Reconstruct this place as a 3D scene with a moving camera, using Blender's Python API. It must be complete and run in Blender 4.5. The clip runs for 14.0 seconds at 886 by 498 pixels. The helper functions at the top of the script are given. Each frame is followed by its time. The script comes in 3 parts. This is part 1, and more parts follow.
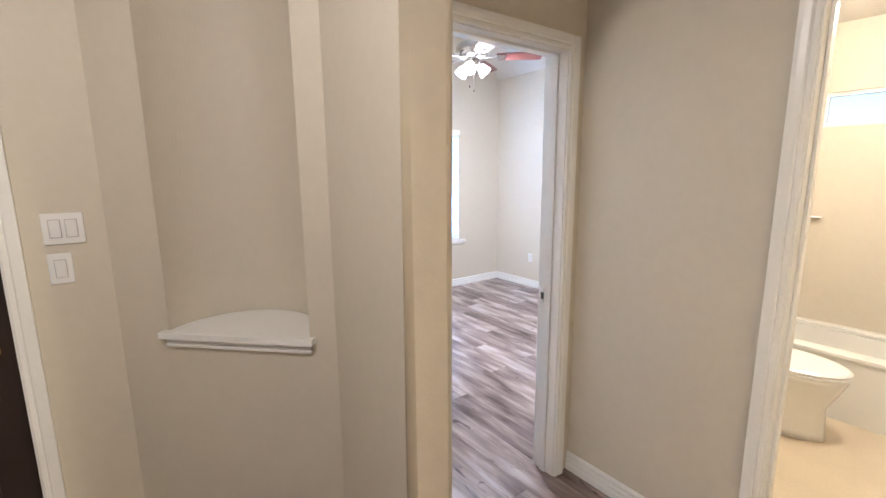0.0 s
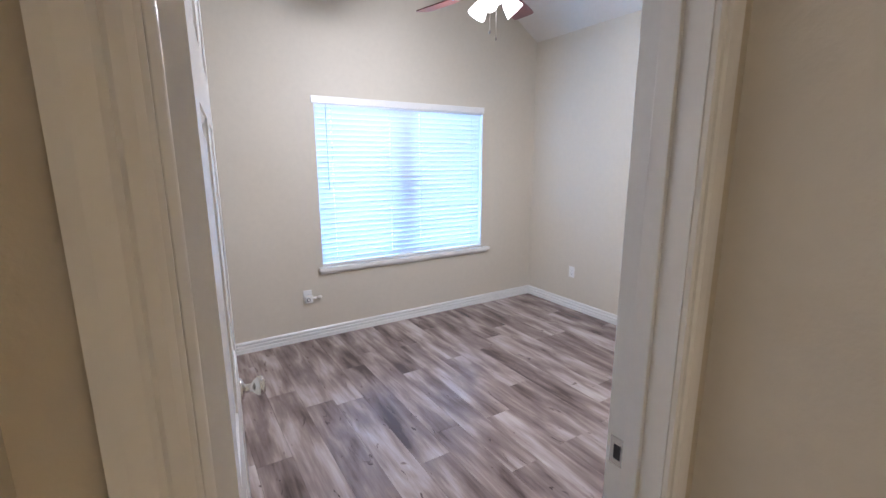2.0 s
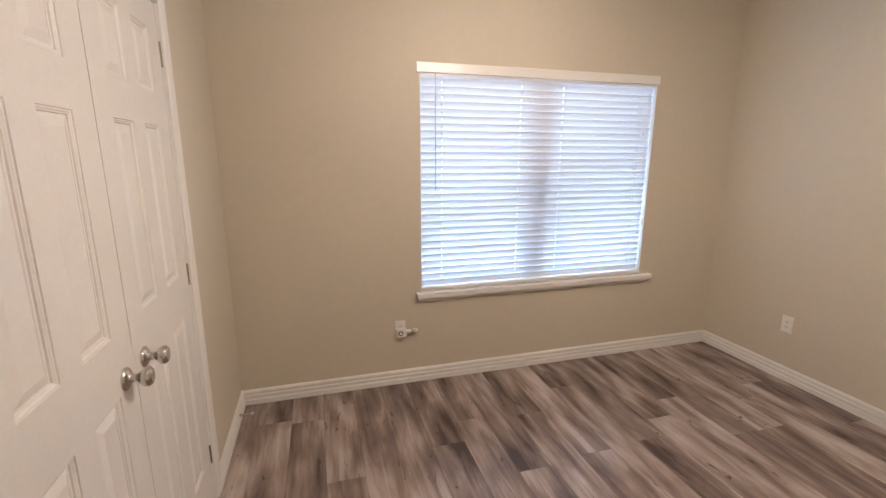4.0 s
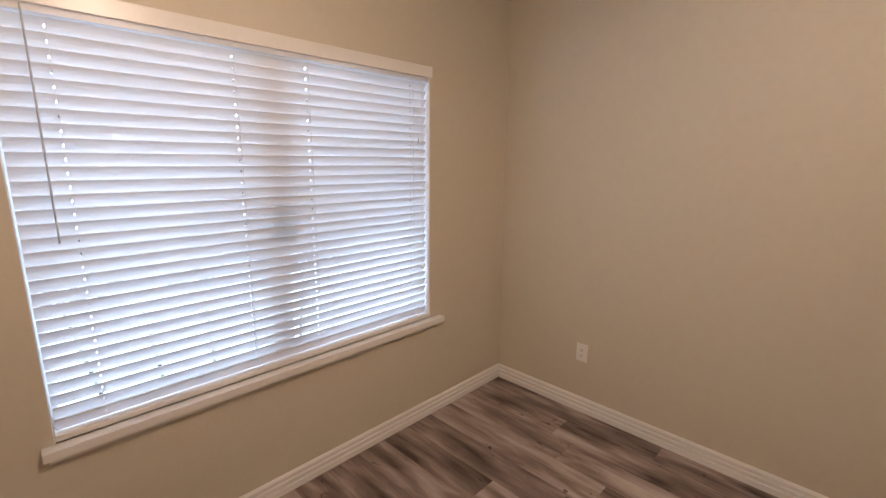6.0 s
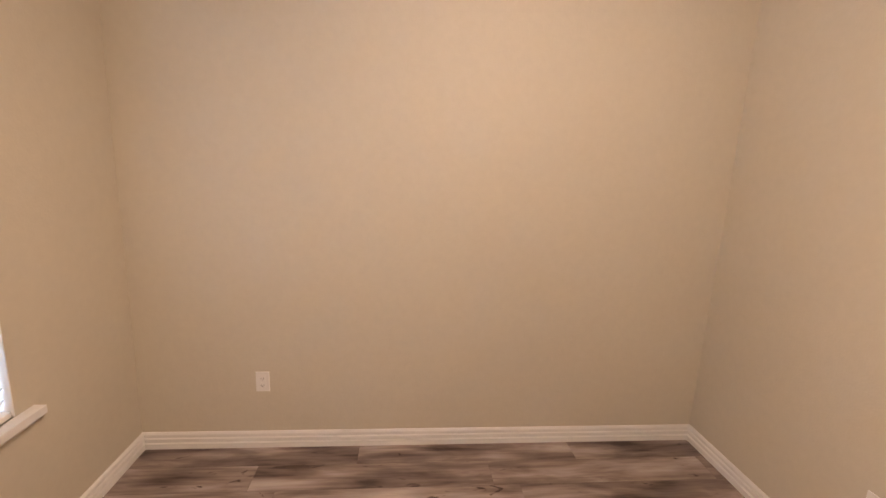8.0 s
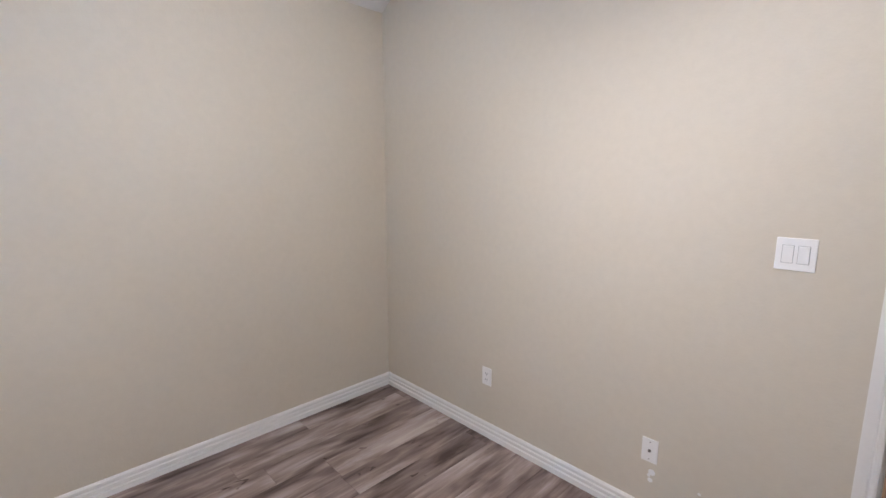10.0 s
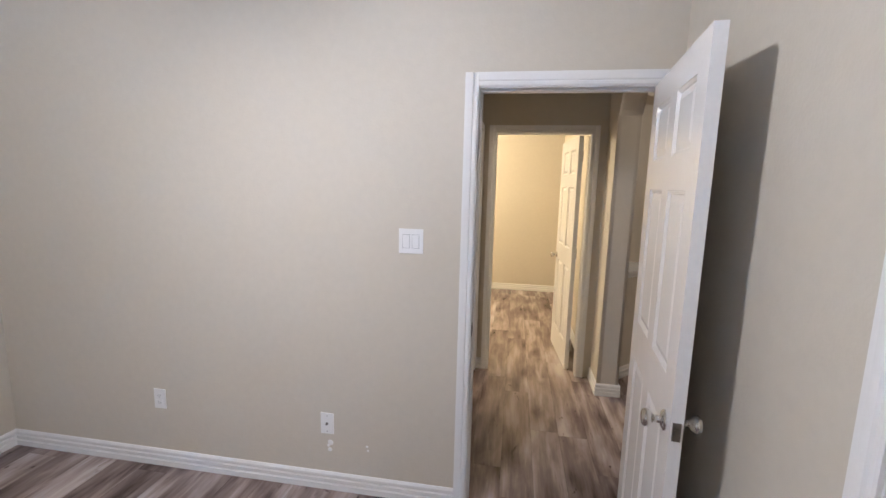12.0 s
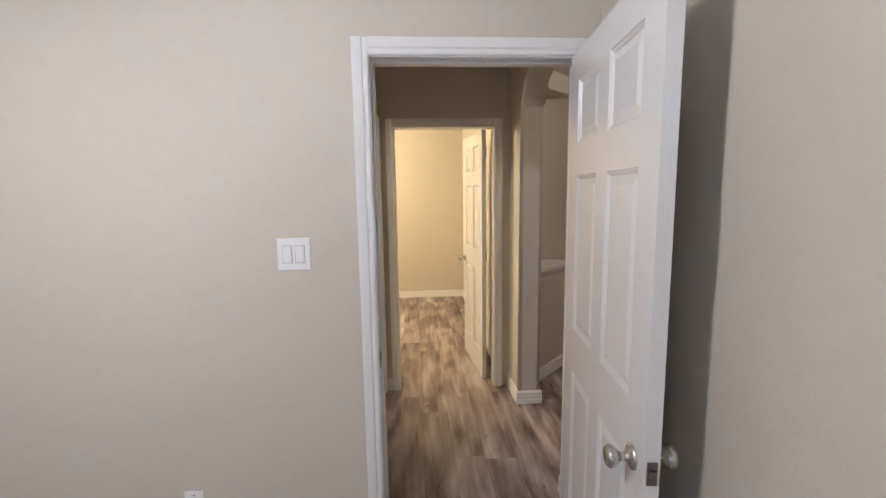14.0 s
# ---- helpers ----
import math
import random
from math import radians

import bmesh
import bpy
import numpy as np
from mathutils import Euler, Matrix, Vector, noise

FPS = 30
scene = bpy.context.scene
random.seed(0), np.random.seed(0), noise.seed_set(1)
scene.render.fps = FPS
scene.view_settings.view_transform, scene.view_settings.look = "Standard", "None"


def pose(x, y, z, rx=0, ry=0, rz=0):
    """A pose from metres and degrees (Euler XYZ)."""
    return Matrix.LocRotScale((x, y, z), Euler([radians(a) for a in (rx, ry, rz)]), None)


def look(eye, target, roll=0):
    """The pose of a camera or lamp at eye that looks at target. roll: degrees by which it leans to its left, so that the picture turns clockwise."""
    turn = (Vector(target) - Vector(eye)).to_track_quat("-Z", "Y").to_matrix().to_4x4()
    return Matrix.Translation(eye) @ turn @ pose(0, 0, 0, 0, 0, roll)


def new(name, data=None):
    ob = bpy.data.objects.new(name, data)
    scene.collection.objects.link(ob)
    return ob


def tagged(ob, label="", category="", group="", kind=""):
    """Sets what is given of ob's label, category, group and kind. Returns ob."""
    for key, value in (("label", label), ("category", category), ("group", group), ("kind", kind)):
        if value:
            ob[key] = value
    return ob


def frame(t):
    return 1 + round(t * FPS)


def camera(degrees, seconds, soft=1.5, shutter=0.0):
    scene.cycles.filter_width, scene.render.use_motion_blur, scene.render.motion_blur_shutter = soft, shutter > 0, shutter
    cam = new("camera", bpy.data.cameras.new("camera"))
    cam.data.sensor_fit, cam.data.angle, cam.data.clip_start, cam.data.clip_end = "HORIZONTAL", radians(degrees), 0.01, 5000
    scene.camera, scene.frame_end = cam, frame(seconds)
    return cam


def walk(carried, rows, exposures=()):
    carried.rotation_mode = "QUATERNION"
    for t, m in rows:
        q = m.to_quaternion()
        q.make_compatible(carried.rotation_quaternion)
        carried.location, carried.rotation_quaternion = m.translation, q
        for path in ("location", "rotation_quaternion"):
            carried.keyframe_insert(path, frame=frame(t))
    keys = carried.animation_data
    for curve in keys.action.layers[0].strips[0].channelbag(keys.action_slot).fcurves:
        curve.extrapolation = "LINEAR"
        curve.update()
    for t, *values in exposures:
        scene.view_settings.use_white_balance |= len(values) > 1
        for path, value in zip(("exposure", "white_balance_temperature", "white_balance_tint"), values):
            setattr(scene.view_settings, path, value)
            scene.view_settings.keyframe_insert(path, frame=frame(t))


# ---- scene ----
cam = camera(90.8, 14.0)
PATH = [
    (0, (-1.605, -1.276, 1.534), (-0.432, 0.307, 1.186), -0.5),
    (0.5, (-1.349, -1.022, 1.54), (-0.06, 0.469, 1.197), 0.2),
    (1, (-1.146, -0.781, 1.533), (0.213, 0.64, 1.171), 0.8),
    (1.5, (-0.96, -0.592, 1.539), (0.34, 0.88, 1.163), -0.2),
    (2, (-0.735, -0.408, 1.547), (0.301, 1.255, 1.147), -0.2),
    (2.5, (-0.591, -0.156, 1.521), (0.234, 1.619, 1.108), 0.5),
    (2.7, (-0.555, -0.053, 1.532), (0.152, 1.769, 1.11), 0.2),
    (4.8, (-0.062, 0.98, 1.517), (0.469, 2.863, 1.104), 0.1),
    (5, (0.009, 1.077, 1.529), (0.646, 2.933, 1.141), 0.2),
    (5.5, (0.168, 1.277, 1.541), (1.151, 2.977, 1.16), 0.1),
    (6, (0.317, 1.467, 1.567), (1.712, 2.845, 1.169), 0.4),
    (6.5, (0.467, 1.552, 1.562), (2.107, 2.636, 1.195), 1.2),
    (7, (0.551, 1.647, 1.585), (2.391, 2.343, 1.221), 1.9),
    (7.5, (0.516, 1.801, 1.593), (2.471, 2.008, 1.226), 0.9),
    (7.7, (0.502, 1.848, 1.598), (2.463, 1.893, 1.216), 1.6),
    (9.8, (0.174, 2.12, 1.625), (1.646, 0.803, 1.312), 0.1),
    (10, (0.097, 2.108, 1.614), (1.511, 0.73, 1.297), 0.1),
    (10.5, (-0.047, 2.167, 1.589), (1.19, 0.622, 1.307), 1.7),
    (11, (-0.095, 2.172, 1.621), (0.79, 0.402, 1.335), 0.1),
    (11.5, (-0.115, 2.157, 1.631), (0.378, 0.241, 1.337), 2.0),
    (12, (-0.16, 2.118, 1.623), (0.159, 0.166, 1.325), 1.4),
    (12.5, (-0.206, 2.037, 1.598), (0.095, 0.082, 1.3), 0.3),
    (13, (-0.24, 1.947, 1.581), (0.071, -0.01, 1.308), -1.1),
    (13.5, (-0.181, 1.851, 1.589), (0.076, -0.115, 1.326), -0.5),
    (14, (-0.128, 1.74, 1.57), (-0.25, -0.239, 1.307), -0.8),
]
walk(cam, [(t, look(eye, target, roll)) for t, eye, target, roll in PATH],
     exposures=[(0.0, 1.3, 5250, 14), (0.5, 1.03, 5200, 14), (1.0, 1.0, 5150, 14), (1.5, 0.95, 5200, 14), (2.0, 0.42, 5400, 15), (2.7, 0.18, 5800, 16), (4.8, -0.25, 8800, 25), (5.5, -0.34, 9050, 27),
                (6.0, -0.45, 9000, 28), (6.5, -0.68, 10300, 34), (7.0, -0.3, 10600, 38), (7.5, 0.02, 10300, 36), (9.8, 0.18, 6050, 16), (11.5, 0.14, 5700, 15), (13.0, 0.1, 5600, 15), (14.0, 0.03, 5800, 15)])

# ---- world, sun, lamps ----
world = bpy.data.worlds.new("world")
scene.world = world
world.use_nodes = True
wn = world.node_tree.nodes
sky = wn.new("ShaderNodeTexSky")
sky.sky_type, sky.sun_disc = "NISHITA", False
sky.sun_elevation, sky.sun_rotation = radians(48), radians(200)
wn["Background"].inputs["Strength"].default_value = 0.15
world.node_tree.links.new(sky.outputs["Color"], wn["Background"].inputs["Color"])


def lamp(name, kind, at, power, colour, size=0.05, target=None):
    data = bpy.data.lights.new(name, kind)
    data.energy, data.color = power, colour
    if kind == "AREA":
        data.size = size
    elif kind == "POINT":
        data.shadow_soft_size = size
    ob = new(name, data)
    ob.matrix_world = look(at, target) if target else Matrix.Translation(at)
    return ob


sun = lamp("sun", "SUN", (0, -6, 8), 3.0, (1.0, 0.95, 0.88), target=(-2.0, 0.0, 0))
sun.data.angle = radians(0.5)
FAN = Vector((0.852, 1.62, 0))
WARM, NEUTRAL = (1.0, 0.82, 0.58), (1.0, 0.94, 0.88)
for n in range(3):
    a = radians(100 + 120 * n)
    out = Vector((math.cos(a), math.sin(a), 0))
    bulb = lamp("fan_bulb_light", "SPOT", FAN + out * 0.112 + Vector((0, 0, 2.36)), 66.0, NEUTRAL, target=FAN + out * 0.9 + Vector((0, 0, 1.75)))
    bulb.data.spot_size, bulb.data.spot_blend, bulb.data.shadow_soft_size = radians(176), 1.0, 0.06
day = lamp("window_daylight", "AREA", (1.19, 3.98, 1.4), 300.0, (0.29, 0.59, 1.0), 2.7, target=(1.19, 0.0, 1.15))
day.data.shape, day.data.size_y = "RECTANGLE", 2.2
lamp("entry_light", "POINT", (-2.05, -0.75, 2.42), 19.0, WARM, 0.09)
lamp("bath_light", "POINT", (1.2, -0.9, 2.28), 29.0, (1.0, 0.80, 0.52), 0.10)
lamp("far_room_light", "POINT", (1.15, -3.2, 2.28), 140.0, (1.0, 0.79, 0.45), 0.10)


# ---- materials ----
def material(name, colour, rough=0.5, metal=0.0, vary=0.06, scale=6.0, bump=0.0, bump_scale=200.0, random_tone=0.0):
    """Colour with broad and fine variation, and a fine relief."""
    m = bpy.data.materials.new(name)
    m.use_nodes = True
    t = m.node_tree
    b = t.nodes["Principled BSDF"]
    b.inputs["Metallic"].default_value = metal
    co = t.nodes.new("ShaderNodeTexCoord")
    broad, fine = t.nodes.new("ShaderNodeTexNoise"), t.nodes.new("ShaderNodeTexNoise")
    broad.inputs["Scale"].default_value, fine.inputs["Scale"].default_value = scale, scale * 22
    broad.inputs["Detail"].default_value = 4
    add = t.nodes.new("ShaderNodeMath")
    add.operation = "ADD"
    for n in (broad, fine):
        t.links.new(co.outputs["Object"], n.inputs["Vector"])
    t.links.new(broad.outputs["Fac"], add.inputs[0])
    t.links.new(fine.outputs["Fac"], add.inputs[1])
    ramp = t.nodes.new("ShaderNodeMapRange")
    ramp.inputs["From Min"].default_value, ramp.inputs["From Max"].default_value = 0.6, 1.4
    ramp.inputs["To Min"].default_value, ramp.inputs["To Max"].default_value = 1 - vary, 1 + vary
    t.links.new(add.outputs[0], ramp.inputs["Value"])
    mul = t.nodes.new("ShaderNodeVectorMath")
    mul.operation = "SCALE"
    mul.inputs[0].default_value = colour
    t.links.new(ramp.outputs["Result"], mul.inputs["Scale"])
    t.links.new(mul.outputs["Vector"], b.inputs["Base Color"])
    rr = t.nodes.new("ShaderNodeMapRange")
    rr.inputs["To Min"].default_value, rr.inputs["To Max"].default_value = max(0.02, rough * 0.85), min(1, rough * 1.15)
    t.links.new(broad.outputs["Fac"], rr.inputs["Value"])
    t.links.new(rr.outputs["Result"], b.inputs["Roughness"])
    if bump:
        grain, bp = t.nodes.new("ShaderNodeTexNoise"), t.nodes.new("ShaderNodeBump")
        grain.inputs["Scale"].default_value, grain.inputs["Detail"].default_value = bump_scale, 3
        bp.inputs["Strength"].default_value, bp.inputs["Distance"].default_value = bump, 0.003
        t.links.new(co.outputs["Object"], grain.inputs["Vector"])
        t.links.new(grain.outputs["Fac"], bp.inputs["Height"])
        t.links.new(bp.outputs["Normal"], b.inputs["Normal"])
    return m


def plank_material():
    """Grey-brown printed oak: long streaks, darker bands and knots, a tone of its own for each plank."""
    m = bpy.data.materials.new("vinyl_oak")
    m.use_nodes = True
    t = m.node_tree
    b = t.nodes["Principled BSDF"]
    co, info = t.nodes.new("ShaderNodeTexCoord"), t.nodes.new("ShaderNodeObjectInfo")
    shift = t.nodes.new("ShaderNodeVectorMath")
    shift.operation = "SCALE"
    shift.inputs[0].default_value = (37.0, 53.0, 11.0)
    t.links.new(info.outputs["Random"], shift.inputs["Scale"])
    plus = t.nodes.new("ShaderNodeVectorMath")
    t.links.new(co.outputs["Object"], plus.inputs[0])
    t.links.new(shift.outputs["Vector"], plus.inputs[1])

    def streak(sx, sy, detail, dist):
        mp, nz = t.nodes.new("ShaderNodeMapping"), t.nodes.new("ShaderNodeTexNoise")
        mp.inputs["Scale"].default_value = (sx, sy, 1)
        nz.inputs["Scale"].default_value, nz.inputs["Detail"].default_value, nz.inputs["Distortion"].default_value = 1.0, detail, dist
        t.links.new(plus.outputs["Vector"], mp.inputs["Vector"])
        t.links.new(mp.outputs["Vector"], nz.inputs["Vector"])
        return nz.outputs["Fac"]

    broad, grain, fine = streak(10, 2.0, 4, 0.35), streak(34, 2.2, 4, 0.5), streak(150, 7, 3, 0.3)
    blotch = streak(3.2, 1.1, 2, 0.4)

    def mix(op, a, b2):
        n = t.nodes.new("ShaderNodeMath")
        n.operation = op
        for i, v in enumerate((a, b2)):
            if isinstance(v, (int, float)):
                n.inputs[i].default_value = v
            else:
                t.links.new(v, n.inputs[i])
        return n.outputs[0]

    tone = mix("ADD", mix("ADD", mix("MULTIPLY", broad, 1.0), mix("MULTIPLY", grain, 0.32)), mix("MULTIPLY", fine, 0.10))
    tone = mix("ADD", tone, mix("MULTIPLY", blotch, 0.45))
    tone = mix("ADD", tone, mix("MULTIPLY", info.outputs["Random"], 0.15))
    knot = t.nodes.new("ShaderNodeMapRange")
    knot.inputs["From Min"].default_value, knot.inputs["From Max"].default_value, knot.inputs["To Max"].default_value = 0.68, 0.78, 0.38
    t.links.new(streak(17, 5.5, 2, 1.6), knot.inputs["Value"])
    tone = mix("SUBTRACT", tone, knot.outputs["Result"])
    ramp = t.nodes.new("ShaderNodeValToRGB")
    nm = t.nodes.new("ShaderNodeMapRange")
    nm.inputs["From Min"].default_value, nm.inputs["From Max"].default_value = 0.76, 1.29
    t.links.new(tone, nm.inputs["Value"])
    e = ramp.color_ramp.elements
    e[0].position, e[0].color = 0.0, (0.070, 0.049, 0.044, 1)
    e[1].position, e[1].color = 1.0, (0.53, 0.455, 0.425, 1)
    mid = e.new(0.45)
    mid.color = (0.245, 0.186, 0.168, 1)
    t.links.new(nm.outputs["Result"], ramp.inputs["Fac"])
    t.links.new(ramp.outputs["Color"], b.inputs["Base Color"])
    b.inputs["Roughness"].default_value = 0.25
    bp = t.nodes.new("ShaderNodeBump")
    bp.inputs["Strength"].default_value, bp.inputs["Distance"].default_value = 0.25, 0.002
    t.links.new(mix("ADD", grain, fine), bp.inputs["Height"])
    t.links.new(bp.outputs["Normal"], b.inputs["Normal"])
    return m


PAINT = material("beige_wall_paint", (0.595, 0.542, 0.45), 0.6, vary=0.03, scale=1.2, bump=0.22, bump_scale=90)
CEIL = material("ceiling_paint", (0.66, 0.63, 0.58), 0.8, vary=0.03, scale=1.5, bump=0.3, bump_scale=60)
TRIM = material("white_trim_paint", (0.78, 0.77, 0.75), 0.32, vary=0.025, scale=3.0, bump=0.05, bump_scale=40)
DOOR = material("white_door_paint", (0.76, 0.75, 0.73), 0.25, vary=0.03, scale=4.0, bump=0.10, bump_scale=70)
PLASTIC = material("white_plastic", (0.80, 0.79, 0.77), 0.3, vary=0.02)
# Grey that paints in the shadow round a switch rocker.
GAP_SHADE = material("rocker_gap_shade", (0.40, 0.39, 0.38), 0.5)
DARKSLOT = material("dark_plastic", (0.02, 0.02, 0.022), 0.5)
NICKEL = material("brushed_nickel", (0.62, 0.60, 0.57), 0.22, metal=1.0, vary=0.05, scale=20)
BRONZE = material("dark_hinge_metal", (0.20, 0.18, 0.16), 0.4, metal=1.0)
OAK = plank_material()
UNDER = material("joint_underlay", (0.03, 0.025, 0.022), 0.9)
BLADE = material("cherry_fan_blade", (0.115, 0.035, 0.028), 0.35, vary=0.25, scale=9)
DARKDOOR = material("espresso_door", (0.022, 0.014, 0.011), 0.35, vary=0.2, scale=8, bump=0.1, bump_scale=60)
BRASS = material("brass_knob", (0.66, 0.52, 0.26), 0.25, metal=1.0)
PORCELAIN = material("white_porcelain", (0.82, 0.81, 0.78), 0.12, vary=0.015)
TILE = material("cream_floor_tile", (0.58, 0.49, 0.36), 0.35, vary=0.08, scale=5)
GROUND = material("lawn", (0.07, 0.10, 0.035), 0.9, vary=0.3, scale=3, bump=0.5, bump_scale=60)
MULLION = material("brown_window_post", (0.55, 0.38, 0.30), 0.6, vary=0.15, scale=9)
WAND = material("smoky_clear_plastic", (0.48, 0.48, 0.49), 0.12)
LEAF = material("shrub_leaf", (0.085, 0.10, 0.06), 0.5, vary=0.35, scale=7)
STEM = material("shrub_stem", (0.13, 0.09, 0.06), 0.8, vary=0.2, scale=12)
BULB = material("pale_bulb", (0.72, 0.68, 0.62), 0.15)
FENCE = material("cedar_fence", (0.26, 0.17, 0.10), 0.8, vary=0.25, scale=4)


def slat_material():
    m = bpy.data.materials.new("faux_wood_slat")
    m.use_nodes = True
    t = m.node_tree
    b, tr, mx = t.nodes["Principled BSDF"], t.nodes.new("ShaderNodeBsdfTranslucent"), t.nodes.new("ShaderNodeMixShader")
    b.inputs["Base Color"].default_value, b.inputs["Roughness"].default_value = (0.82, 0.81, 0.80, 1), 0.35
    tr.inputs["Color"].default_value, mx.inputs["Fac"].default_value = (0.84, 0.84, 0.85, 1), 0.24
    t.links.new(b.outputs[0], mx.inputs[1])
    t.links.new(tr.outputs[0], mx.inputs[2])
    t.links.new(mx.outputs[0], t.nodes["Material Output"].inputs["Surface"])
    return m


def glass_material(name, rough=0.0):
    m = bpy.data.materials.new(name)
    m.use_nodes = True
    b = m.node_tree.nodes["Principled BSDF"]
    b.inputs["Transmission Weight"].default_value, b.inputs["Roughness"].default_value, b.inputs["IOR"].default_value = 1.0, rough, 1.45
    return m


def glow_material(name, colour, strength):
    m = bpy.data.materials.new(name)
    m.use_nodes = True
    b = m.node_tree.nodes["Principled BSDF"]
    b.inputs["Base Color"].default_value, b.inputs["Roughness"].default_value = (0.85, 0.85, 0.83, 1), 0.3
    b.inputs["Emission Color"].default_value, b.inputs["Emission Strength"].default_value = (*colour, 1), strength
    return m


SLAT, GLASS = slat_material(), glass_material("window_glass")
SHADE = glow_material("lit_frosted_glass", (1.0, 0.92, 0.82), 6.0)


# ---- building helpers ----
def empty(name, label="", category="", group="", kind="", at=(0, 0, 0)):
    ob = new(name)
    ob.location = at
    return tagged(ob, label, category, group, kind)


def part(name, bm, mat, parent=None, label="", smooth=False):
    """One mesh object out of a bmesh, under a thing or under a part."""
    me = bpy.data.meshes.new(name)
    bmesh.ops.recalc_face_normals(bm, faces=bm.faces)
    if smooth:
        for f in bm.faces:
            f.smooth = True
    bm.to_mesh(me)
    bm.free()
    me.materials.append(mat)
    ob = new(name, me)
    if parent:
        ob.parent = parent
        ob.matrix_parent_inverse = Matrix.Translation(-Vector(parent.location)) if parent.type == "EMPTY" else Matrix.Identity(4)
    return tagged(ob, label)


def boxes(*spans, bevel=0.0, segments=2):
    """Boxes (x0, x1, y0, y1, z0, z1) in one bmesh, with rounded edges."""
    bm = bmesh.new()
    for x0, x1, y0, y1, z0, z1 in spans:
        v = [bm.verts.new((x, y, z)) for x in (x0, x1) for y in (y0, y1) for z in (z0, z1)]
        for q in ((0, 1, 3, 2), (4, 6, 7, 5), (0, 4, 5, 1), (2, 3, 7, 6), (0, 2, 6, 4), (1, 5, 7, 3)):
            bm.faces.new([v[i] for i in q])
    if bevel:
        bmesh.ops.bevel(bm, geom=bm.edges[:], offset=bevel, segments=segments, profile=0.5, affect="EDGES")
    return bm


def sweep(bm, profile, start, end, out, up):
    """A profile of (out, up) pairs drawn out from start to end."""
    start, end, out, up = Vector(start), Vector(end), Vector(out), Vector(up)
    rings = [[bm.verts.new(p + out * a + up * b) for a, b in profile] for p in (start, end)]
    n = len(profile)
    for i in range(n):
        bm.faces.new((rings[0][i], rings[0][(i + 1) % n], rings[1][(i + 1) % n], rings[1][i]))
    bm.faces.new(rings[0][::-1])
    bm.faces.new(rings[1])
    return bm


def lathe(profile, steps=20, at=(0, 0, 0), axis="Z"):
    """A turned body from (radius, height) pairs."""
    bm = bmesh.new()
    rings = [[bm.verts.new((r * math.cos(math.tau * k / steps), r * math.sin(math.tau * k / steps), h)) for k in range(steps)] for r, h in profile]
    for a, b in zip(rings, rings[1:]):
        for k in range(steps):
            bm.faces.new((a[k], a[(k + 1) % steps], b[(k + 1) % steps], b[k]))
    bm.faces.new(rings[0][::-1])
    bm.faces.new(rings[-1])
    turn = {"Z": Matrix.Identity(4), "X": Matrix.Rotation(radians(90), 4, "Y"), "-X": Matrix.Rotation(radians(-90), 4, "Y"),
            "Y": Matrix.Rotation(radians(-90), 4, "X"), "-Y": Matrix.Rotation(radians(90), 4, "X")}[axis]
    bm.transform(Matrix.Translation(at) @ turn)
    return bm


def structure(name, bm, mat, label=""):
    return tagged(part(name, bm, mat, None, label), category=name.split("_")[0], kind="structure")


BASE = [(0, 0), (0.017, 0), (0.017, 0.030), (0.008, 0.034), (0.008, 0.037), (0.0145, 0.041), (0.0145, 0.058), (0.006, 0.062), (0.006, 0.065),
        (0.012, 0.069), (0.012, 0.084), (0.004, 0.095), (0, 0.095)]
CASE = [(0, 0), (0.010, 0), (0.013, 0.006), (0.013, 0.016), (0.010, 0.020), (0.015, 0.026), (0.017, 0.044), (0.017, 0.058), (0, 0.058)]


def baseboard(start, end, out):
    bm = sweep(bmesh.new(), BASE, (*start, 0), (*end, 0), (*out, 0), (0, 0, 1))
    return tagged(part("baseboard", bm, TRIM, None, "white stepped baseboard along the painted wall"), category="baseboard", kind="structure", group="baseboards")


def casing(parent, along, out, x0, x1, top, face):
    """Three casing lengths round an opening that runs along one axis of the plan; face: the wall's own surface."""
    def spot(a, z):
        return (a, face, z) if along == "x" else (face, a, z)
    o = (0, out, 0) if along == "x" else (out, 0, 0)
    s = (1, 0, 0) if along == "x" else (0, 1, 0)
    neg = tuple(-v for v in s)
    part("casing", sweep(bmesh.new(), CASE, spot(x0, 0), spot(x0, top + 0.058), o, neg), TRIM, parent)
    part("casing", sweep(bmesh.new(), CASE, spot(x1, 0), spot(x1, top + 0.058), o, s), TRIM, parent)
    part("casing", sweep(bmesh.new(), CASE, spot(x0, top), spot(x1, top), o, (0, 0, 1)), TRIM, parent)


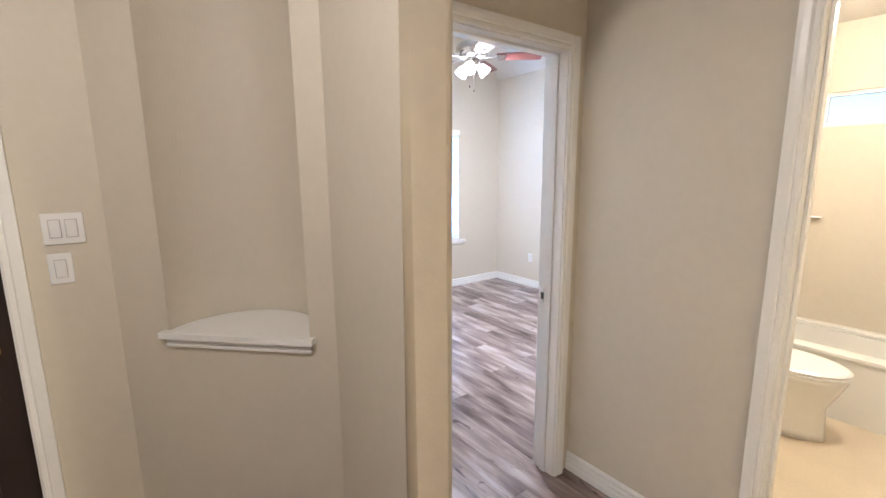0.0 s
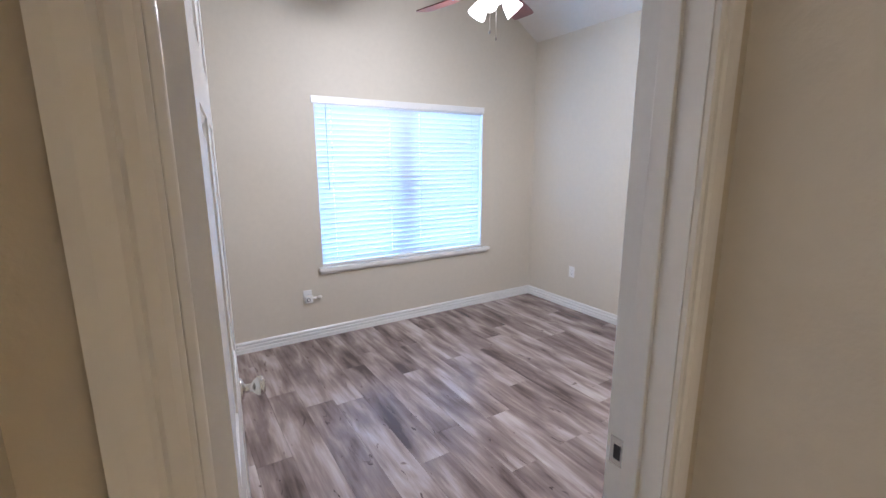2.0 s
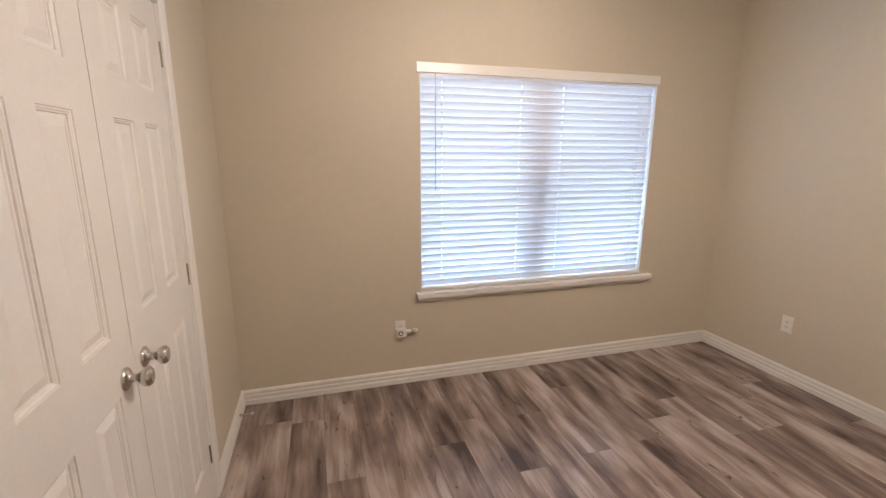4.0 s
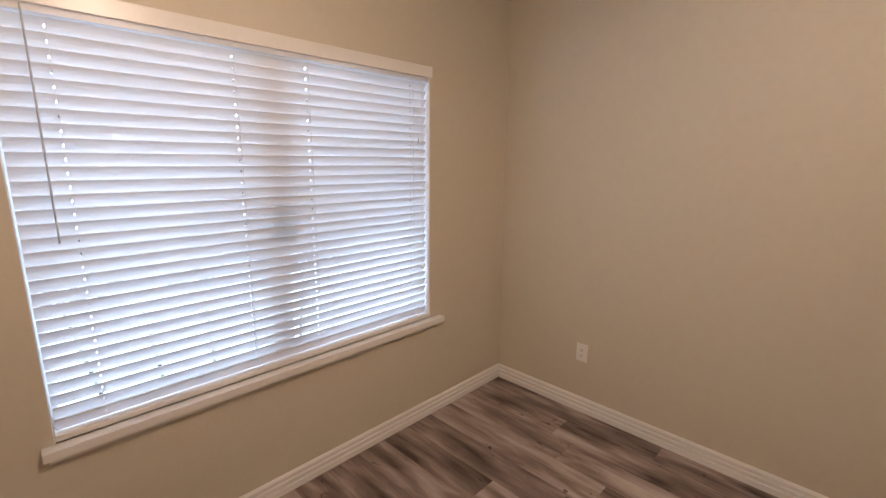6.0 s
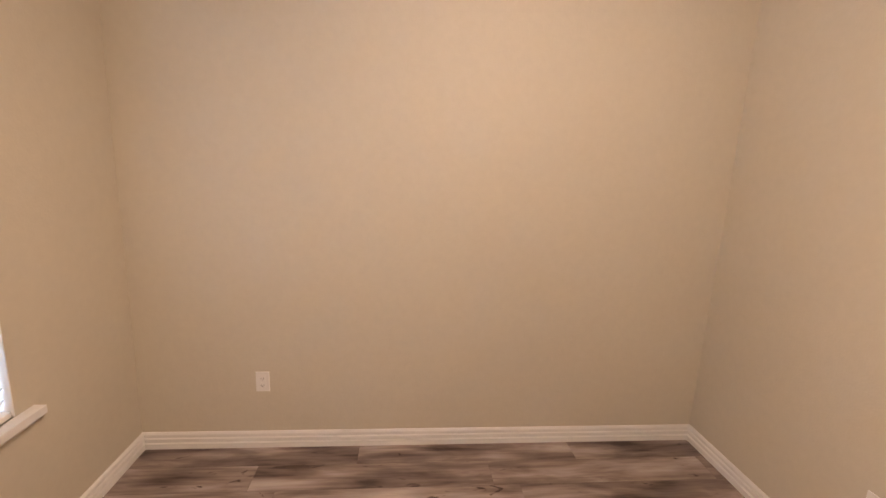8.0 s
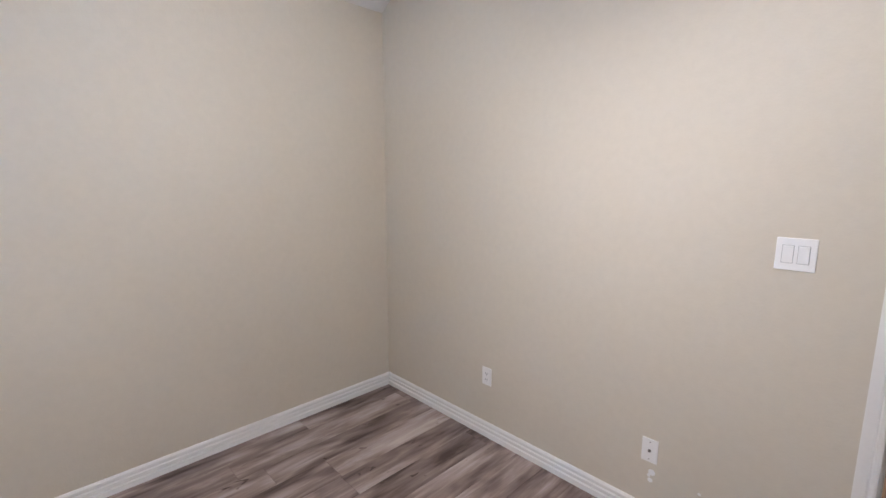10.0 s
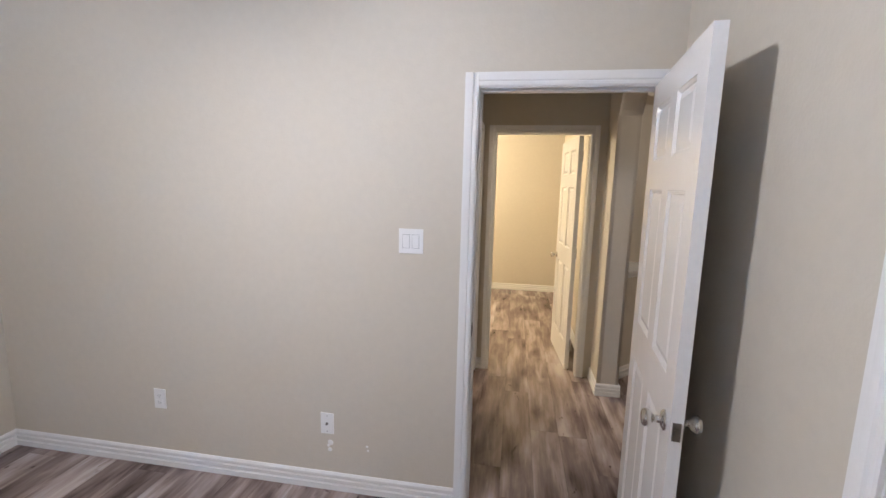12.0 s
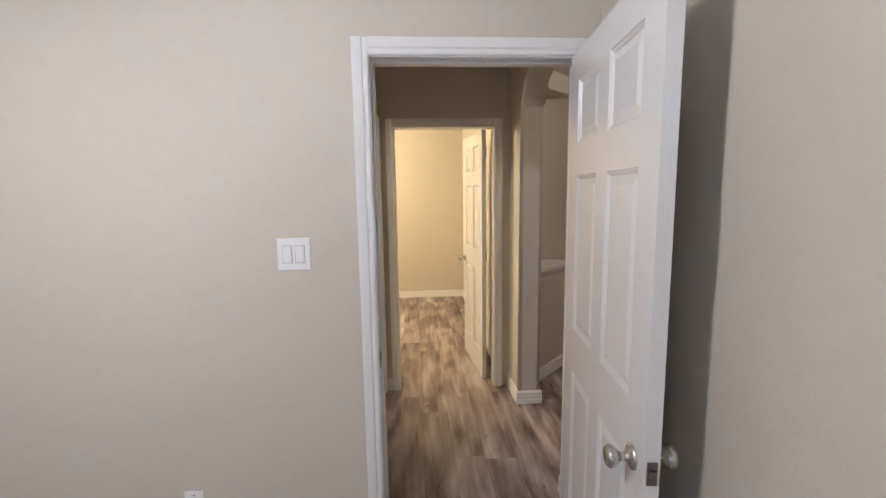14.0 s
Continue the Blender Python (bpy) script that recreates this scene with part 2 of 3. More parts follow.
def panel_leaf(width, height, thick, columns, rows):
    """A moulded panel door, hinge edge at x = 0, both faces worked."""
    bm = bmesh.new()
    xs = sorted({0, width, *[v for c in columns for v in c]})
    zs = sorted({0, height, *[v for r in rows for v in r]})
    cells = []
    for side in (0, thick):
        v = {(x, z): bm.verts.new((x, side, z)) for x in xs for z in zs}
        for xa, xb in zip(xs, xs[1:]):
            for za, zb in zip(zs, zs[1:]):
                q = [v[xa, za], v[xb, za], v[xb, zb], v[xa, zb]]
                f = bm.faces.new(q if side == 0 else q[::-1])
                if (xa, xb) in columns and (za, zb) in rows:
                    cells.append(f)
    bmesh.ops.bridge_loops(bm, edges=[e for e in bm.edges if e.is_boundary])
    bm.normal_update()
    for f in cells:
        for inset, depth in ((0.002, -0.003), (0.004, 0.0), (0.006, -0.003), (0.003, 0.0), (0.003, -0.004), (0.006, 0.0), (0.030, 0.007)):
            bmesh.ops.inset_region(bm, faces=[f], thickness=inset, depth=depth)
    return bm


KNOB = [(0.031, 0), (0.031, 0.004), (0.024, 0.009), (0.012, 0.013), (0.011, 0.030), (0.019, 0.037), (0.026, 0.046), (0.027, 0.056), (0.021, 0.063), (0.012, 0.065)]


def hung_leaf(parent, hinge, yaw, width, mat=None, height=2.03, knob_z=0.93, metal=None, hinge_side=-1, label=""):
    """A six-panel leaf on its hinges with a knob on both faces, a latch plate and three hinges."""
    t, metal = 0.035, metal or NICKEL
    mid = width / 2
    cols = [(0.105, mid - 0.045), (mid + 0.045, width - 0.105)]
    bm = panel_leaf(width, height, t, cols, [(0.22, 0.90), (1.06, 1.61), (1.72, 1.93)])
    m = pose(hinge[0], hinge[1], 0.008, 0, 0, yaw)
    bm.transform(m)
    leaf = part("leaf", bm, mat or DOOR, parent, label)
    kx = width - 0.065
    for axis, y in (("-Y", 0.0), ("Y", t)):
        k = lathe(KNOB, 20, (kx, y, knob_z), axis)
        k.transform(m)
        part("knob", k, metal, leaf, "satin nickel round knob", True)
    k = boxes((width, width + 0.002, 0.006, t - 0.006, knob_z - 0.028, knob_z + 0.028), (width, width + 0.009, 0.011, t - 0.011, knob_z - 0.009, knob_z + 0.009))
    k.transform(m)
    part("latch_plate", k, BRONZE, leaf)
    for z in (0.18, 1.0, 1.82):
        k = lathe([(0.006, 0), (0.006, 0.088)], 10, (-0.004, t if hinge_side > 0 else 0.0, z))
        k.transform(m)
        part("hinge", k, NICKEL, leaf)
    return leaf


# ---- setting: walls ----
L, R, W, D = -0.81, 2.752, 3.285, 0.12
HL, HR, S = -0.856, 0.14, -1.60
JL, JR = -0.738, 0.020
HEAD = 2.04
structure("wall_door", boxes((-0.96, JL - 0.02, 0.0, D, 0, 3.36), (JR + 0.02, 2.872, 0.0, D, 0, 3.36), (JL - 0.02, JR + 0.02, 0.0, D, HEAD + 0.02, 3.36)), PAINT, "beige painted wall with the bedroom doorway")
structure("wall_east", boxes((R, R + 0.12, D, W, 0, 2.82)), PAINT, "plain beige painted bedroom wall")
WX0, WX1, WZ0, WZ1 = 0.332, 2.048, 0.634, 2.044
structure("wall_window", boxes((-0.96, WX0, W, W + 0.17, 0, 3.36), (WX1, R + 0.12, W, W + 0.17, 0, 3.36), (WX0, WX1, W, W + 0.17, 0, WZ0), (WX0, WX1, W, W + 0.17, WZ1, 3.36)), PAINT, "beige painted wall with a twin window")
CY0, CY1 = 1.32, 2.492
structure("wall_west", boxes((L - 0.15, L, D, CY0 - 0.02, 0, 3.36), (-1.02, -0.96, 0.0, 0.23, 0, 2.6), (L - 0.15, L, CY1 + 0.02, W, 0, 3.36), (L - 0.15, L, CY0 - 0.02, CY1 + 0.02, HEAD + 0.02, 3.36)), PAINT, "beige painted wall with closet doors")
structure("wall_closet", boxes((-1.74, -1.62, 0.96, 3.42, 0, 2.8), (-1.62, -0.96, 3.30, 3.42, 0, 2.8), (-1.62, -0.96, 0.98, 1.06, 0, 2.8)), PAINT, "plain closet wall behind closed doors")
BY0, BY1 = -1.53, -0.835
structure("wall_bath_door", boxes((HR, HR + 0.12, BY1 + 0.02, 0.0, 0, 2.6), (HR, HR + 0.12, S, BY0 - 0.02, 0, 2.6), (HR, HR + 0.12, BY0 - 0.02, BY1 + 0.02, HEAD + 0.02, 2.6)), PAINT, "beige painted hallway wall with the bathroom doorway")
FJL, FJR = -0.730, 0.018
structure("wall_far_door", boxes((-0.96, FJL - 0.02, S - 0.12, S, 0, 2.6), (FJR + 0.02, 2.57, S - 0.12, S, 0, 2.6), (FJL - 0.02, FJR + 0.02, S - 0.12, S, HEAD + 0.02, 2.6)), PAINT, "beige painted wall with the second bedroom doorway")
structure("wall_far_room", boxes((-0.955, -0.825, -4.67, S - 0.12, 0, 2.6), (-0.98, 2.69, -4.79, -4.67, 0, 2.6), (2.57, 2.69, -4.67, S - 0.12, 0, 2.6)), PAINT, "plain beige walls of the second bedroom")
BX = 2.45
structure("wall_bath_far", boxes((BX, BX + 0.12, S, -1.05, 0, 2.6), (BX, BX + 0.12, -0.30, 0.0, 0, 2.6), (BX, BX + 0.12, -1.05, -0.30, 0, 1.82), (BX, BX + 0.12, -1.05, -0.30, 2.05, 2.6)), PAINT, "beige painted bathroom wall with a high window")


def arch_wall():
    """Wall with an arched opening between the entry and the hallway, all its edges rounded."""
    y0, y1, spring, rise, top = -1.287, -0.318, 2.13, 0.24, 2.6
    outline = [(S, 0), (y0, 0), (y0, spring)]
    c, h = (y0 + y1) / 2, (y1 - y0) / 2
    for k in range(1, 20):
        a = math.pi - math.pi * k / 20
        outline.append((c + h * math.cos(a), spring + rise * math.sin(a)))
    outline += [(y1, spring), (y1, 0), (0.0, 0), (0.0, top), (S, top)]
    bm = bmesh.new()
    near, far = [[bm.verts.new((x, y, z)) for y, z in outline] for x in (-1.02, HL)]
    bm.faces.new(near[::-1])
    bm.faces.new(far)
    n = len(outline)
    for i in range(n):
        bm.faces.new((near[i], near[(i + 1) % n], far[(i + 1) % n], far[i]))
    inner = range(1, 23)
    keep = [e for e in bm.edges if any({e.verts[0], e.verts[1]} == {ring[i], ring[i + 1]} for ring in (near, far) for i in inner)]
    for f in bmesh.ops.bevel(bm, geom=keep, offset=0.026, segments=8, profile=0.5, affect="EDGES")["faces"]:
        f.smooth = True
    return bm


structure("wall_arch", arch_wall(), PAINT, "beige wall with an arched opening and rounded edges")


def niche_wall():
    """Diagonal wall with a tall rounded niche. Local x along the wall, y into it; placed, or mirrored, afterwards."""
    length, u0, u1, z0, z1, depth = 0.891, 0.102, 0.676, 0.915, 2.36, 0.30
    bm = boxes((-0.03, u0, 0, 0.12, 0, 2.6), (u1, length + 0.03, 0, 0.12, 0, 2.6), (u0, u1, 0, 0.12, 0, z0), (u0, u1, 0, 0.12, z1, 2.6))
    arc = [(u0, 0.006), *[((u0 + u1) / 2 - (u1 - u0) / 2 * math.cos(math.pi * k / 60), 0.004 + (depth - 0.004) * math.sin(math.pi * k / 60)) for k in range(1, 60)], (u1, 0.006)]
    mid = ((u0 + u1) / 2, 0.006)
    wide = [(mid[0] + (x - mid[0]) * 1.2, mid[1] + (y - mid[1]) * 1.2) for x, y in arc]
    rings = [[bm.verts.new((*p, z)) for p in line] for line, z in ((arc, z0 - 0.05), (wide, z0 - 0.05), (wide, z1 + 0.05), (arc, z1 + 0.05))]
    for p, q in zip(rings, rings[1:] + rings[:1]):
        for k in range(len(arc) - 1):
            bm.faces.new((p[k], p[k + 1], q[k + 1], q[k]))
    for k in (0, -1):
        bm.faces.new([ring[k] for ring in rings])
    cap = [[bm.verts.new((*p, z)) for p in arc] for z in (z1 - 0.005, z1 + 0.04)]
    bm.faces.new(cap[0])
    bm.faces.new(cap[1])
    for k in range(len(arc)):
        n = (k + 1) % len(arc)
        bm.faces.new((cap[0][k], cap[0][n], cap[1][n], cap[1][k]))
    return bm


NORTH = Matrix.Translation((-1.02, 0.17, 0)) @ Matrix(((-0.7071, 0.7071, 0, 0), (0.7071, 0.7071, 0, 0), (0, 0, 1, 0), (0, 0, 0, 1)))
SOUTH = Matrix.Translation((-1.02, -1.57, 0)) @ Matrix(((-0.7071, 0.7071, 0, 0), (-0.7071, -0.7071, 0, 0), (0, 0, 1, 0), (0, 0, 0, 1)))


def shelf(m, label):
    thing = empty("niche_shelf", label, "shelf", "niche shelves", at=m.translation)
    u0, u1 = 0.102, 0.676
    outline = [(u0 - 0.022, -0.034), (u1 + 0.022, -0.034), (u1 + 0.022, -0.001)]
    mid, half = (u0 + u1) / 2, (u1 - u0) / 2 - 0.003
    outline += [(mid + half * math.cos(math.pi * k / 60), 0.002 + 0.290 * math.sin(math.pi * k / 60)) for k in range(61)]
    outline += [(u0 - 0.022, -0.001)]
    bm = bmesh.new()
    rings = [[bm.verts.new((*p, z)) for p in outline] for z in (0.917, 0.941)]
    bm.faces.new(rings[0][::-1])
    bm.faces.new(rings[1])
    for i in range(len(outline)):
        j = (i + 1) % len(outline)
        bm.faces.new((rings[0][i], rings[0][j], rings[1][j], rings[1][i]))
    bm.transform(m)
    part("board", bm, TRIM, thing)
    bm = sweep(bmesh.new(), [(0.001, 0), (0.016, 0), (0.018, 0.008), (0.010, 0.012), (0.010, 0.028), (0.022, 0.036), (0.001, 0.036)],
               (u0 - 0.008, 0, 0.881), (u1 + 0.008, 0, 0.881), (0, -1, 0), (0, 0, 1))
    bm.transform(m)
    part("moulding", bm, TRIM, thing)
    return thing


for name, m in (("wall_niche_north", NORTH), ("wall_niche_south", SOUTH)):
    bm = niche_wall()
    bm.transform(m)
    structure(name, bm, PAINT, "beige diagonal wall with a tall rounded niche")
    shelf(m, "white moulded shelf with a curved back in a wall niche")
EX0, EX1 = -2.82, -1.952
structure("wall_entry", boxes((EX1 + 0.02, -1.65, 0.80, 0.92, 0, 2.6), (-3.2, EX0 - 0.02, 0.80, 0.92, 0, 2.6), (EX0 - 0.02, EX1 + 0.02, 0.80, 0.92, HEAD + 0.02, 2.6),
                              (-3.32, -3.2, -2.32, 0.92, 0, 2.6), (-3.2, -1.65, -2.32, -2.20, 0, 2.6), (-1.02, -0.956, -2.32, S - 0.001, 0, 2.6)), PAINT, "beige painted entry walls round a dark door")


# ---- setting: ceilings, floors ----
def vault():
    prof = [(2.872, 2.683), (1.85, 3.34), (-0.96, 3.34), (-0.96, 3.45), (1.87, 3.45), (2.872, 2.81)]
    bm = bmesh.new()
    rings = [[bm.verts.new((x, y, z)) for x, z in prof] for y in (-0.02, W + 0.17)]
    bm.faces.new(rings[0])
    bm.faces.new(rings[1][::-1])
    for i in range(6):
        bm.faces.new((rings[0][i], rings[0][(i + 1) % 6], rings[1][(i + 1) % 6], rings[1][i]))
    return bm


structure("ceiling", vault(), CEIL, "off-white vaulted bedroom ceiling sloping down to one wall")
structure("ceiling_hall", boxes((-1.021, BX + 0.12, S - 0.12, -0.001, 2.5, 2.58)), CEIL, "flat off-white hallway and bathroom ceiling")
structure("ceiling_far_room", boxes((-0.98, 2.69, -4.92, S - 0.121, 2.5, 2.58)), CEIL, "flat off-white ceiling of the second bedroom")
structure("ceiling_entry", boxes((-3.32, -1.022, -2.32, 0.92, 2.5, 2.58)), CEIL, "flat off-white entry ceiling")
structure("ceiling_closet", boxes((-1.74, -0.961, 0.92, 3.42, 2.7, 2.78)), CEIL, "flat closet ceiling")
structure("floor_bath", boxes((HR + 0.06, BX, S, 0.0, 0.002, 0.010)), TILE, "cream tile bathroom floor")

# ---- doors ----
d1 = empty("door_1", "white six-panel bedroom door standing open with nickel knobs", "door", kind="structure")
part("jamb", boxes((JL - 0.02, JL, -0.001, D + 0.001, 0, HEAD + 0.02)), TRIM, d1)
part("jamb", boxes((JR, JR + 0.02, -0.001, D + 0.001, 0, HEAD + 0.02)), TRIM, d1)
part("jamb", boxes((JL, JR, -0.001, D + 0.001, HEAD, HEAD + 0.02)), TRIM, d1)
part("door_stop", boxes((JL, JL + 0.011, 0.045, 0.082, 0, HEAD), (JR - 0.011, JR, 0.045, 0.082, 0, HEAD), (JL + 0.011, JR - 0.011, 0.045, 0.082, HEAD - 0.011, HEAD), bevel=0.002), TRIM, d1)
casing(d1, "x", 1, JL - 0.005, JR + 0.005, HEAD + 0.005, D)
casing(d1, "x", -1, JL - 0.005, JR + 0.005, HEAD + 0.005, 0.0)
part("strike_plate", boxes((JR - 0.0015, JR, 0.086, 0.118, 0.90, 0.965)), NICKEL, d1)
part("strike_hole", boxes((JR - 0.0025, JR - 0.0015, 0.092, 0.108, 0.915, 0.948)), DARKSLOT, d1)
hung_leaf(d1, (JL + 0.036, D + 0.004), 84.0, 0.749, hinge_side=1)

d2 = empty("door_2", "white bathroom door frame, the door out of the way", "door", kind="structure")
part("jamb", boxes((HR - 0.001, HR + 0.121, BY1, BY1 + 0.02, 0, HEAD + 0.02)), TRIM, d2)
part("jamb", boxes((HR - 0.001, HR + 0.121, BY0 - 0.02, BY0, 0, HEAD + 0.02)), TRIM, d2)
part("jamb", boxes((HR - 0.001, HR + 0.121, BY0, BY1, HEAD, HEAD + 0.02)), TRIM, d2)
part("door_stop", boxes((HR + 0.045, HR + 0.082, BY1 - 0.011, BY1, 0, HEAD), bevel=0.002), TRIM, d2)
casing(d2, "y", -1, BY0 - 0.005, BY1 + 0.005, HEAD + 0.005, HR)

d3 = empty("door_3", "white six-panel door standing open into a second bedroom", "door", kind="structure")
part("jamb", boxes((FJL - 0.02, FJL, S - 0.121, S + 0.001, 0, HEAD + 0.02)), TRIM, d3)
part("jamb", boxes((FJR, FJR + 0.02, S - 0.121, S + 0.001, 0, HEAD + 0.02)), TRIM, d3)
part("jamb", boxes((FJL, FJR, S - 0.121, S + 0.001, HEAD, HEAD + 0.02)), TRIM, d3)
casing(d3, "x", 1, FJL - 0.005, FJR + 0.005, HEAD + 0.005, S)
hung_leaf(d3, (FJL + 0.005 + 0.035, S - 0.125), -85, 0.725)

d4 = empty("door_4", "dark brown entry door with a brass knob in a white frame", "door", kind="structure")
part("jamb", boxes((EX1, EX1 + 0.02, 0.799, 0.921, 0, HEAD + 0.02)), TRIM, d4)
part("jamb", boxes((EX0 - 0.02, EX0, 0.799, 0.921, 0, HEAD + 0.02)), TRIM, d4)
part("jamb", boxes((EX0, EX1, 0.799, 0.921, HEAD, HEAD + 0.02)), TRIM, d4)
casing(d4, "x", -1, EX0 - 0.005, EX1 + 0.005, HEAD + 0.005, 0.80)
hung_leaf(d4, (EX0 + 0.003, 0.82), 0, EX1 - EX0 - 0.006, DARKDOOR, knob_z=0.92, metal=BRASS, label="dark espresso leaf")

d5 = empty("door_5", "closed pair of white panelled closet doors", "door", kind="structure")
part("jamb", boxes((L - 0.151, L + 0.001, CY0 - 0.02, CY0, 0, HEAD + 0.02)), TRIM, d5)
part("jamb", boxes((L - 0.151, L + 0.001, CY1, CY1 + 0.02, 0, HEAD + 0.02)), TRIM, d5)
part("jamb", boxes((L - 0.151, L + 0.001, CY0, CY1, HEAD, HEAD + 0.02)), TRIM, d5)
casing(d5, "y", 1, CY0 - 0.005, CY1 + 0.005, HEAD + 0.005, L)
half = (CY1 - CY0) / 2 - 0.004
hung_leaf(d5, (L - 0.002, CY0 + 0.002), 90, half)
hung_leaf(d5, (L - 0.037, CY1 - 0.002), -90, half, hinge_side=1)

# ---- baseboards ----
b = 0.058 + 0.005
baseboard((JR + b, D), (R, D), (0, 1))
baseboard((L, D), (JL - b, D), (0, 1))
baseboard((R, D), (R, W), (-1, 0))
baseboard((R, W), (L, W), (0, -1))
baseboard((L, D), (L, CY0 - b), (1, 0))
baseboard((L, CY1 + b), (L, W), (1, 0))
baseboard((HR, 0.0), (HR, BY1 + b), (-1, 0))
baseboard((HL, -0.318), (HL, 0.0), (1, 0))
baseboard((HL, S), (HL, -1.287), (1, 0))
baseboard((HL + 0.012, -1.287), (-1.032, -1.287), (0, 1))
baseboard((-1.032, -0.318), (HL + 0.012, -0.318), (0, -1))
baseboard((-1.02, -0.318), (-1.02, 0.17), (-1, 0))
baseboard((-1.02, -1.57), (-1.02, -1.287), (-1, 0))
baseboard((-1.02, 0.17), (-1.65, 0.80), (-0.7071, -0.7071))
baseboard((-1.65, -2.20), (-1.02, -1.57), (-0.7071, 0.7071))
baseboard((-1.65, 0.80), (EX1 + b, 0.80), (0, -1))
baseboard((-0.825, -4.67), (-0.825, S - 0.12), (1, 0))
baseboard((-0.825, -4.67), (2.57, -4.67), (0, 1))
baseboard((FJR + b, S), (HR, S), (0, 1))

# ---- window ----
w1 = empty("window_1", "twin white-framed window behind a slatted blind", "window", kind="structure")
part("mullion", boxes((1.148, 1.217, W + 0.125, W + 0.169, WZ0, WZ1)), MULLION, w1, "brown painted post between the two sashes")
for x0, x1 in ((WX0, 1.148), (1.217, WX1)):
    y0, y1 = W + 0.12, W + 0.165
    part("window_frame", boxes((x0, x0 + 0.028, y0, y1, WZ0, WZ1), (x1 - 0.028, x1, y0, y1, WZ0, WZ1), (x0 + 0.028, x1 - 0.028, y0, y1, WZ0, WZ0 + 0.04),
                               (x0 + 0.028, x1 - 0.028, y0, y1, WZ1 - 0.04, WZ1)), TRIM, w1)
    part("pane", boxes((x0 + 0.028, x1 - 0.028, y0 + 0.02, y0 + 0.026, WZ0 + 0.04, WZ1 - 0.04)), GLASS, w1).visible_shadow = False
part("window_sill", boxes((WX0 - 0.035, WX1 + 0.082, W - 0.045, W + 0.12, WZ0 - 0.034, WZ0), bevel=0.003), TRIM, w1)
part("sill_apron", sweep(bmesh.new(), [(0, 0), (0.008, 0), (0.014, 0.010), (0.014, 0.022), (0.022, 0.030), (0, 0.030)], (WX0 - 0.02, W, WZ0 - 0.064), (WX1 + 0.065, W, WZ0 - 0.064), (0, -1, 0), (0, 0, 1)), TRIM, w1)
part("reveal", boxes((WX0, WX0 + 0.004, W + 0.001, W + 0.12, WZ0, WZ1), (WX1 - 0.004, WX1, W + 0.001, W + 0.12, WZ0, WZ1)), TRIM, w1)

blind = empty("window_blind", "white two-inch slatted blind lowered over the window, slats tilted", "blind", at=(1.205, W, WZ1))
bx0, bx1, by = WX0 + 0.010, WX1 - 0.010, W + 0.032
part("valance", boxes((WX0 - 0.020, WX1 + 0.010, W - 0.010, W - 0.0005, 2.002, 2.060), bevel=0.003), TRIM, blind)
part("head_rail", boxes((bx0, bx1, W + 0.003, W + 0.006, 1.982, 2.042), (bx0, bx1, W + 0.007, W + 0.058, 2.030, 2.042)), SLAT, blind)
part("bottom_rail", boxes((WX0 + 0.005, WX1 - 0.005, by - 0.026, by + 0.026, WZ0 + 0.001, WZ0 + 0.024), bevel=0.003), PLASTIC, blind)
pitch, count, tilt = 0.0438, 31, radians(-65)
slat_mesh = None
CORDS = (0.48, 1.02, 1.328, 1.93)
for n in range(count):
    z = WZ0 + 0.050 + pitch * n
    if slat_mesh is None:
        bm = bmesh.new()
        mid = (bx0 + bx1) / 2

        def strip(a, b, steps):
            prof = [(0.0255 * k, 0.0022 * (1 - k * k) + 0.0013) for k in steps] + [(0.0255 * k, 0.0022 * (1 - k * k) - 0.0013) for k in reversed(steps)]
            sweep(bm, prof, (a - mid, 0, 0), (b - mid, 0, 0), (0, 1, 0), (0, 0, 1))
        cuts = [bx0] + [v for c in CORDS for v in (c - 0.003, c + 0.003)] + [bx1]
        for a, b in zip(cuts[::2], cuts[1::2]):
            strip(a, b, (-1, -0.5, 0, 0.5, 1))
        for c in CORDS:
            strip(c - 0.003, c + 0.003, (-1, -0.6, -0.2))
            strip(c - 0.003, c + 0.003, (0.2, 0.6, 1))
        bm.transform(Matrix.Rotation(tilt, 4, "X"))
        s = part("slat", bm, SLAT, blind)
        slat_mesh = s.data
    else:
        s = new("slat", slat_mesh)
        s.parent = blind
        s.matrix_parent_inverse = Matrix.Translation(-Vector(blind.location))
    s.location = ((bx0 + bx1) / 2, by, z)
for x in CORDS:
    bm = bmesh.new()
    for y in (by - 0.026, by + 0.026):
        bmesh.ops.create_cone(bm, cap_ends=True, segments=6, radius1=0.0008, radius2=0.0008, depth=1.36, matrix=Matrix.Translation((x, y, 1.325)))
    part("ladder_cord", bm, PLASTIC, blind)
part("tilt_wand", lathe([(0.0028, 0), (0.0028, 0.66), (0.002, 0.70)], 8, (0.43, W - 0.004, 1.30)), WAND, blind, "clear grey plastic wand")
for z in (1.655, 0.95):
    part("cord_tassel", lathe([(0.004, 0), (0.007, 0.006), (0.006, 0.022), (0.003, 0.03)], 10, (1.965 if z > 1 else 1.99, W + 0.001, z)), PLASTIC, blind)
part("pull_cord", lathe([(0.001, 0), (0.001, 0.99)], 6, (1.99, W + 0.001, 0.96)), PLASTIC, blind)

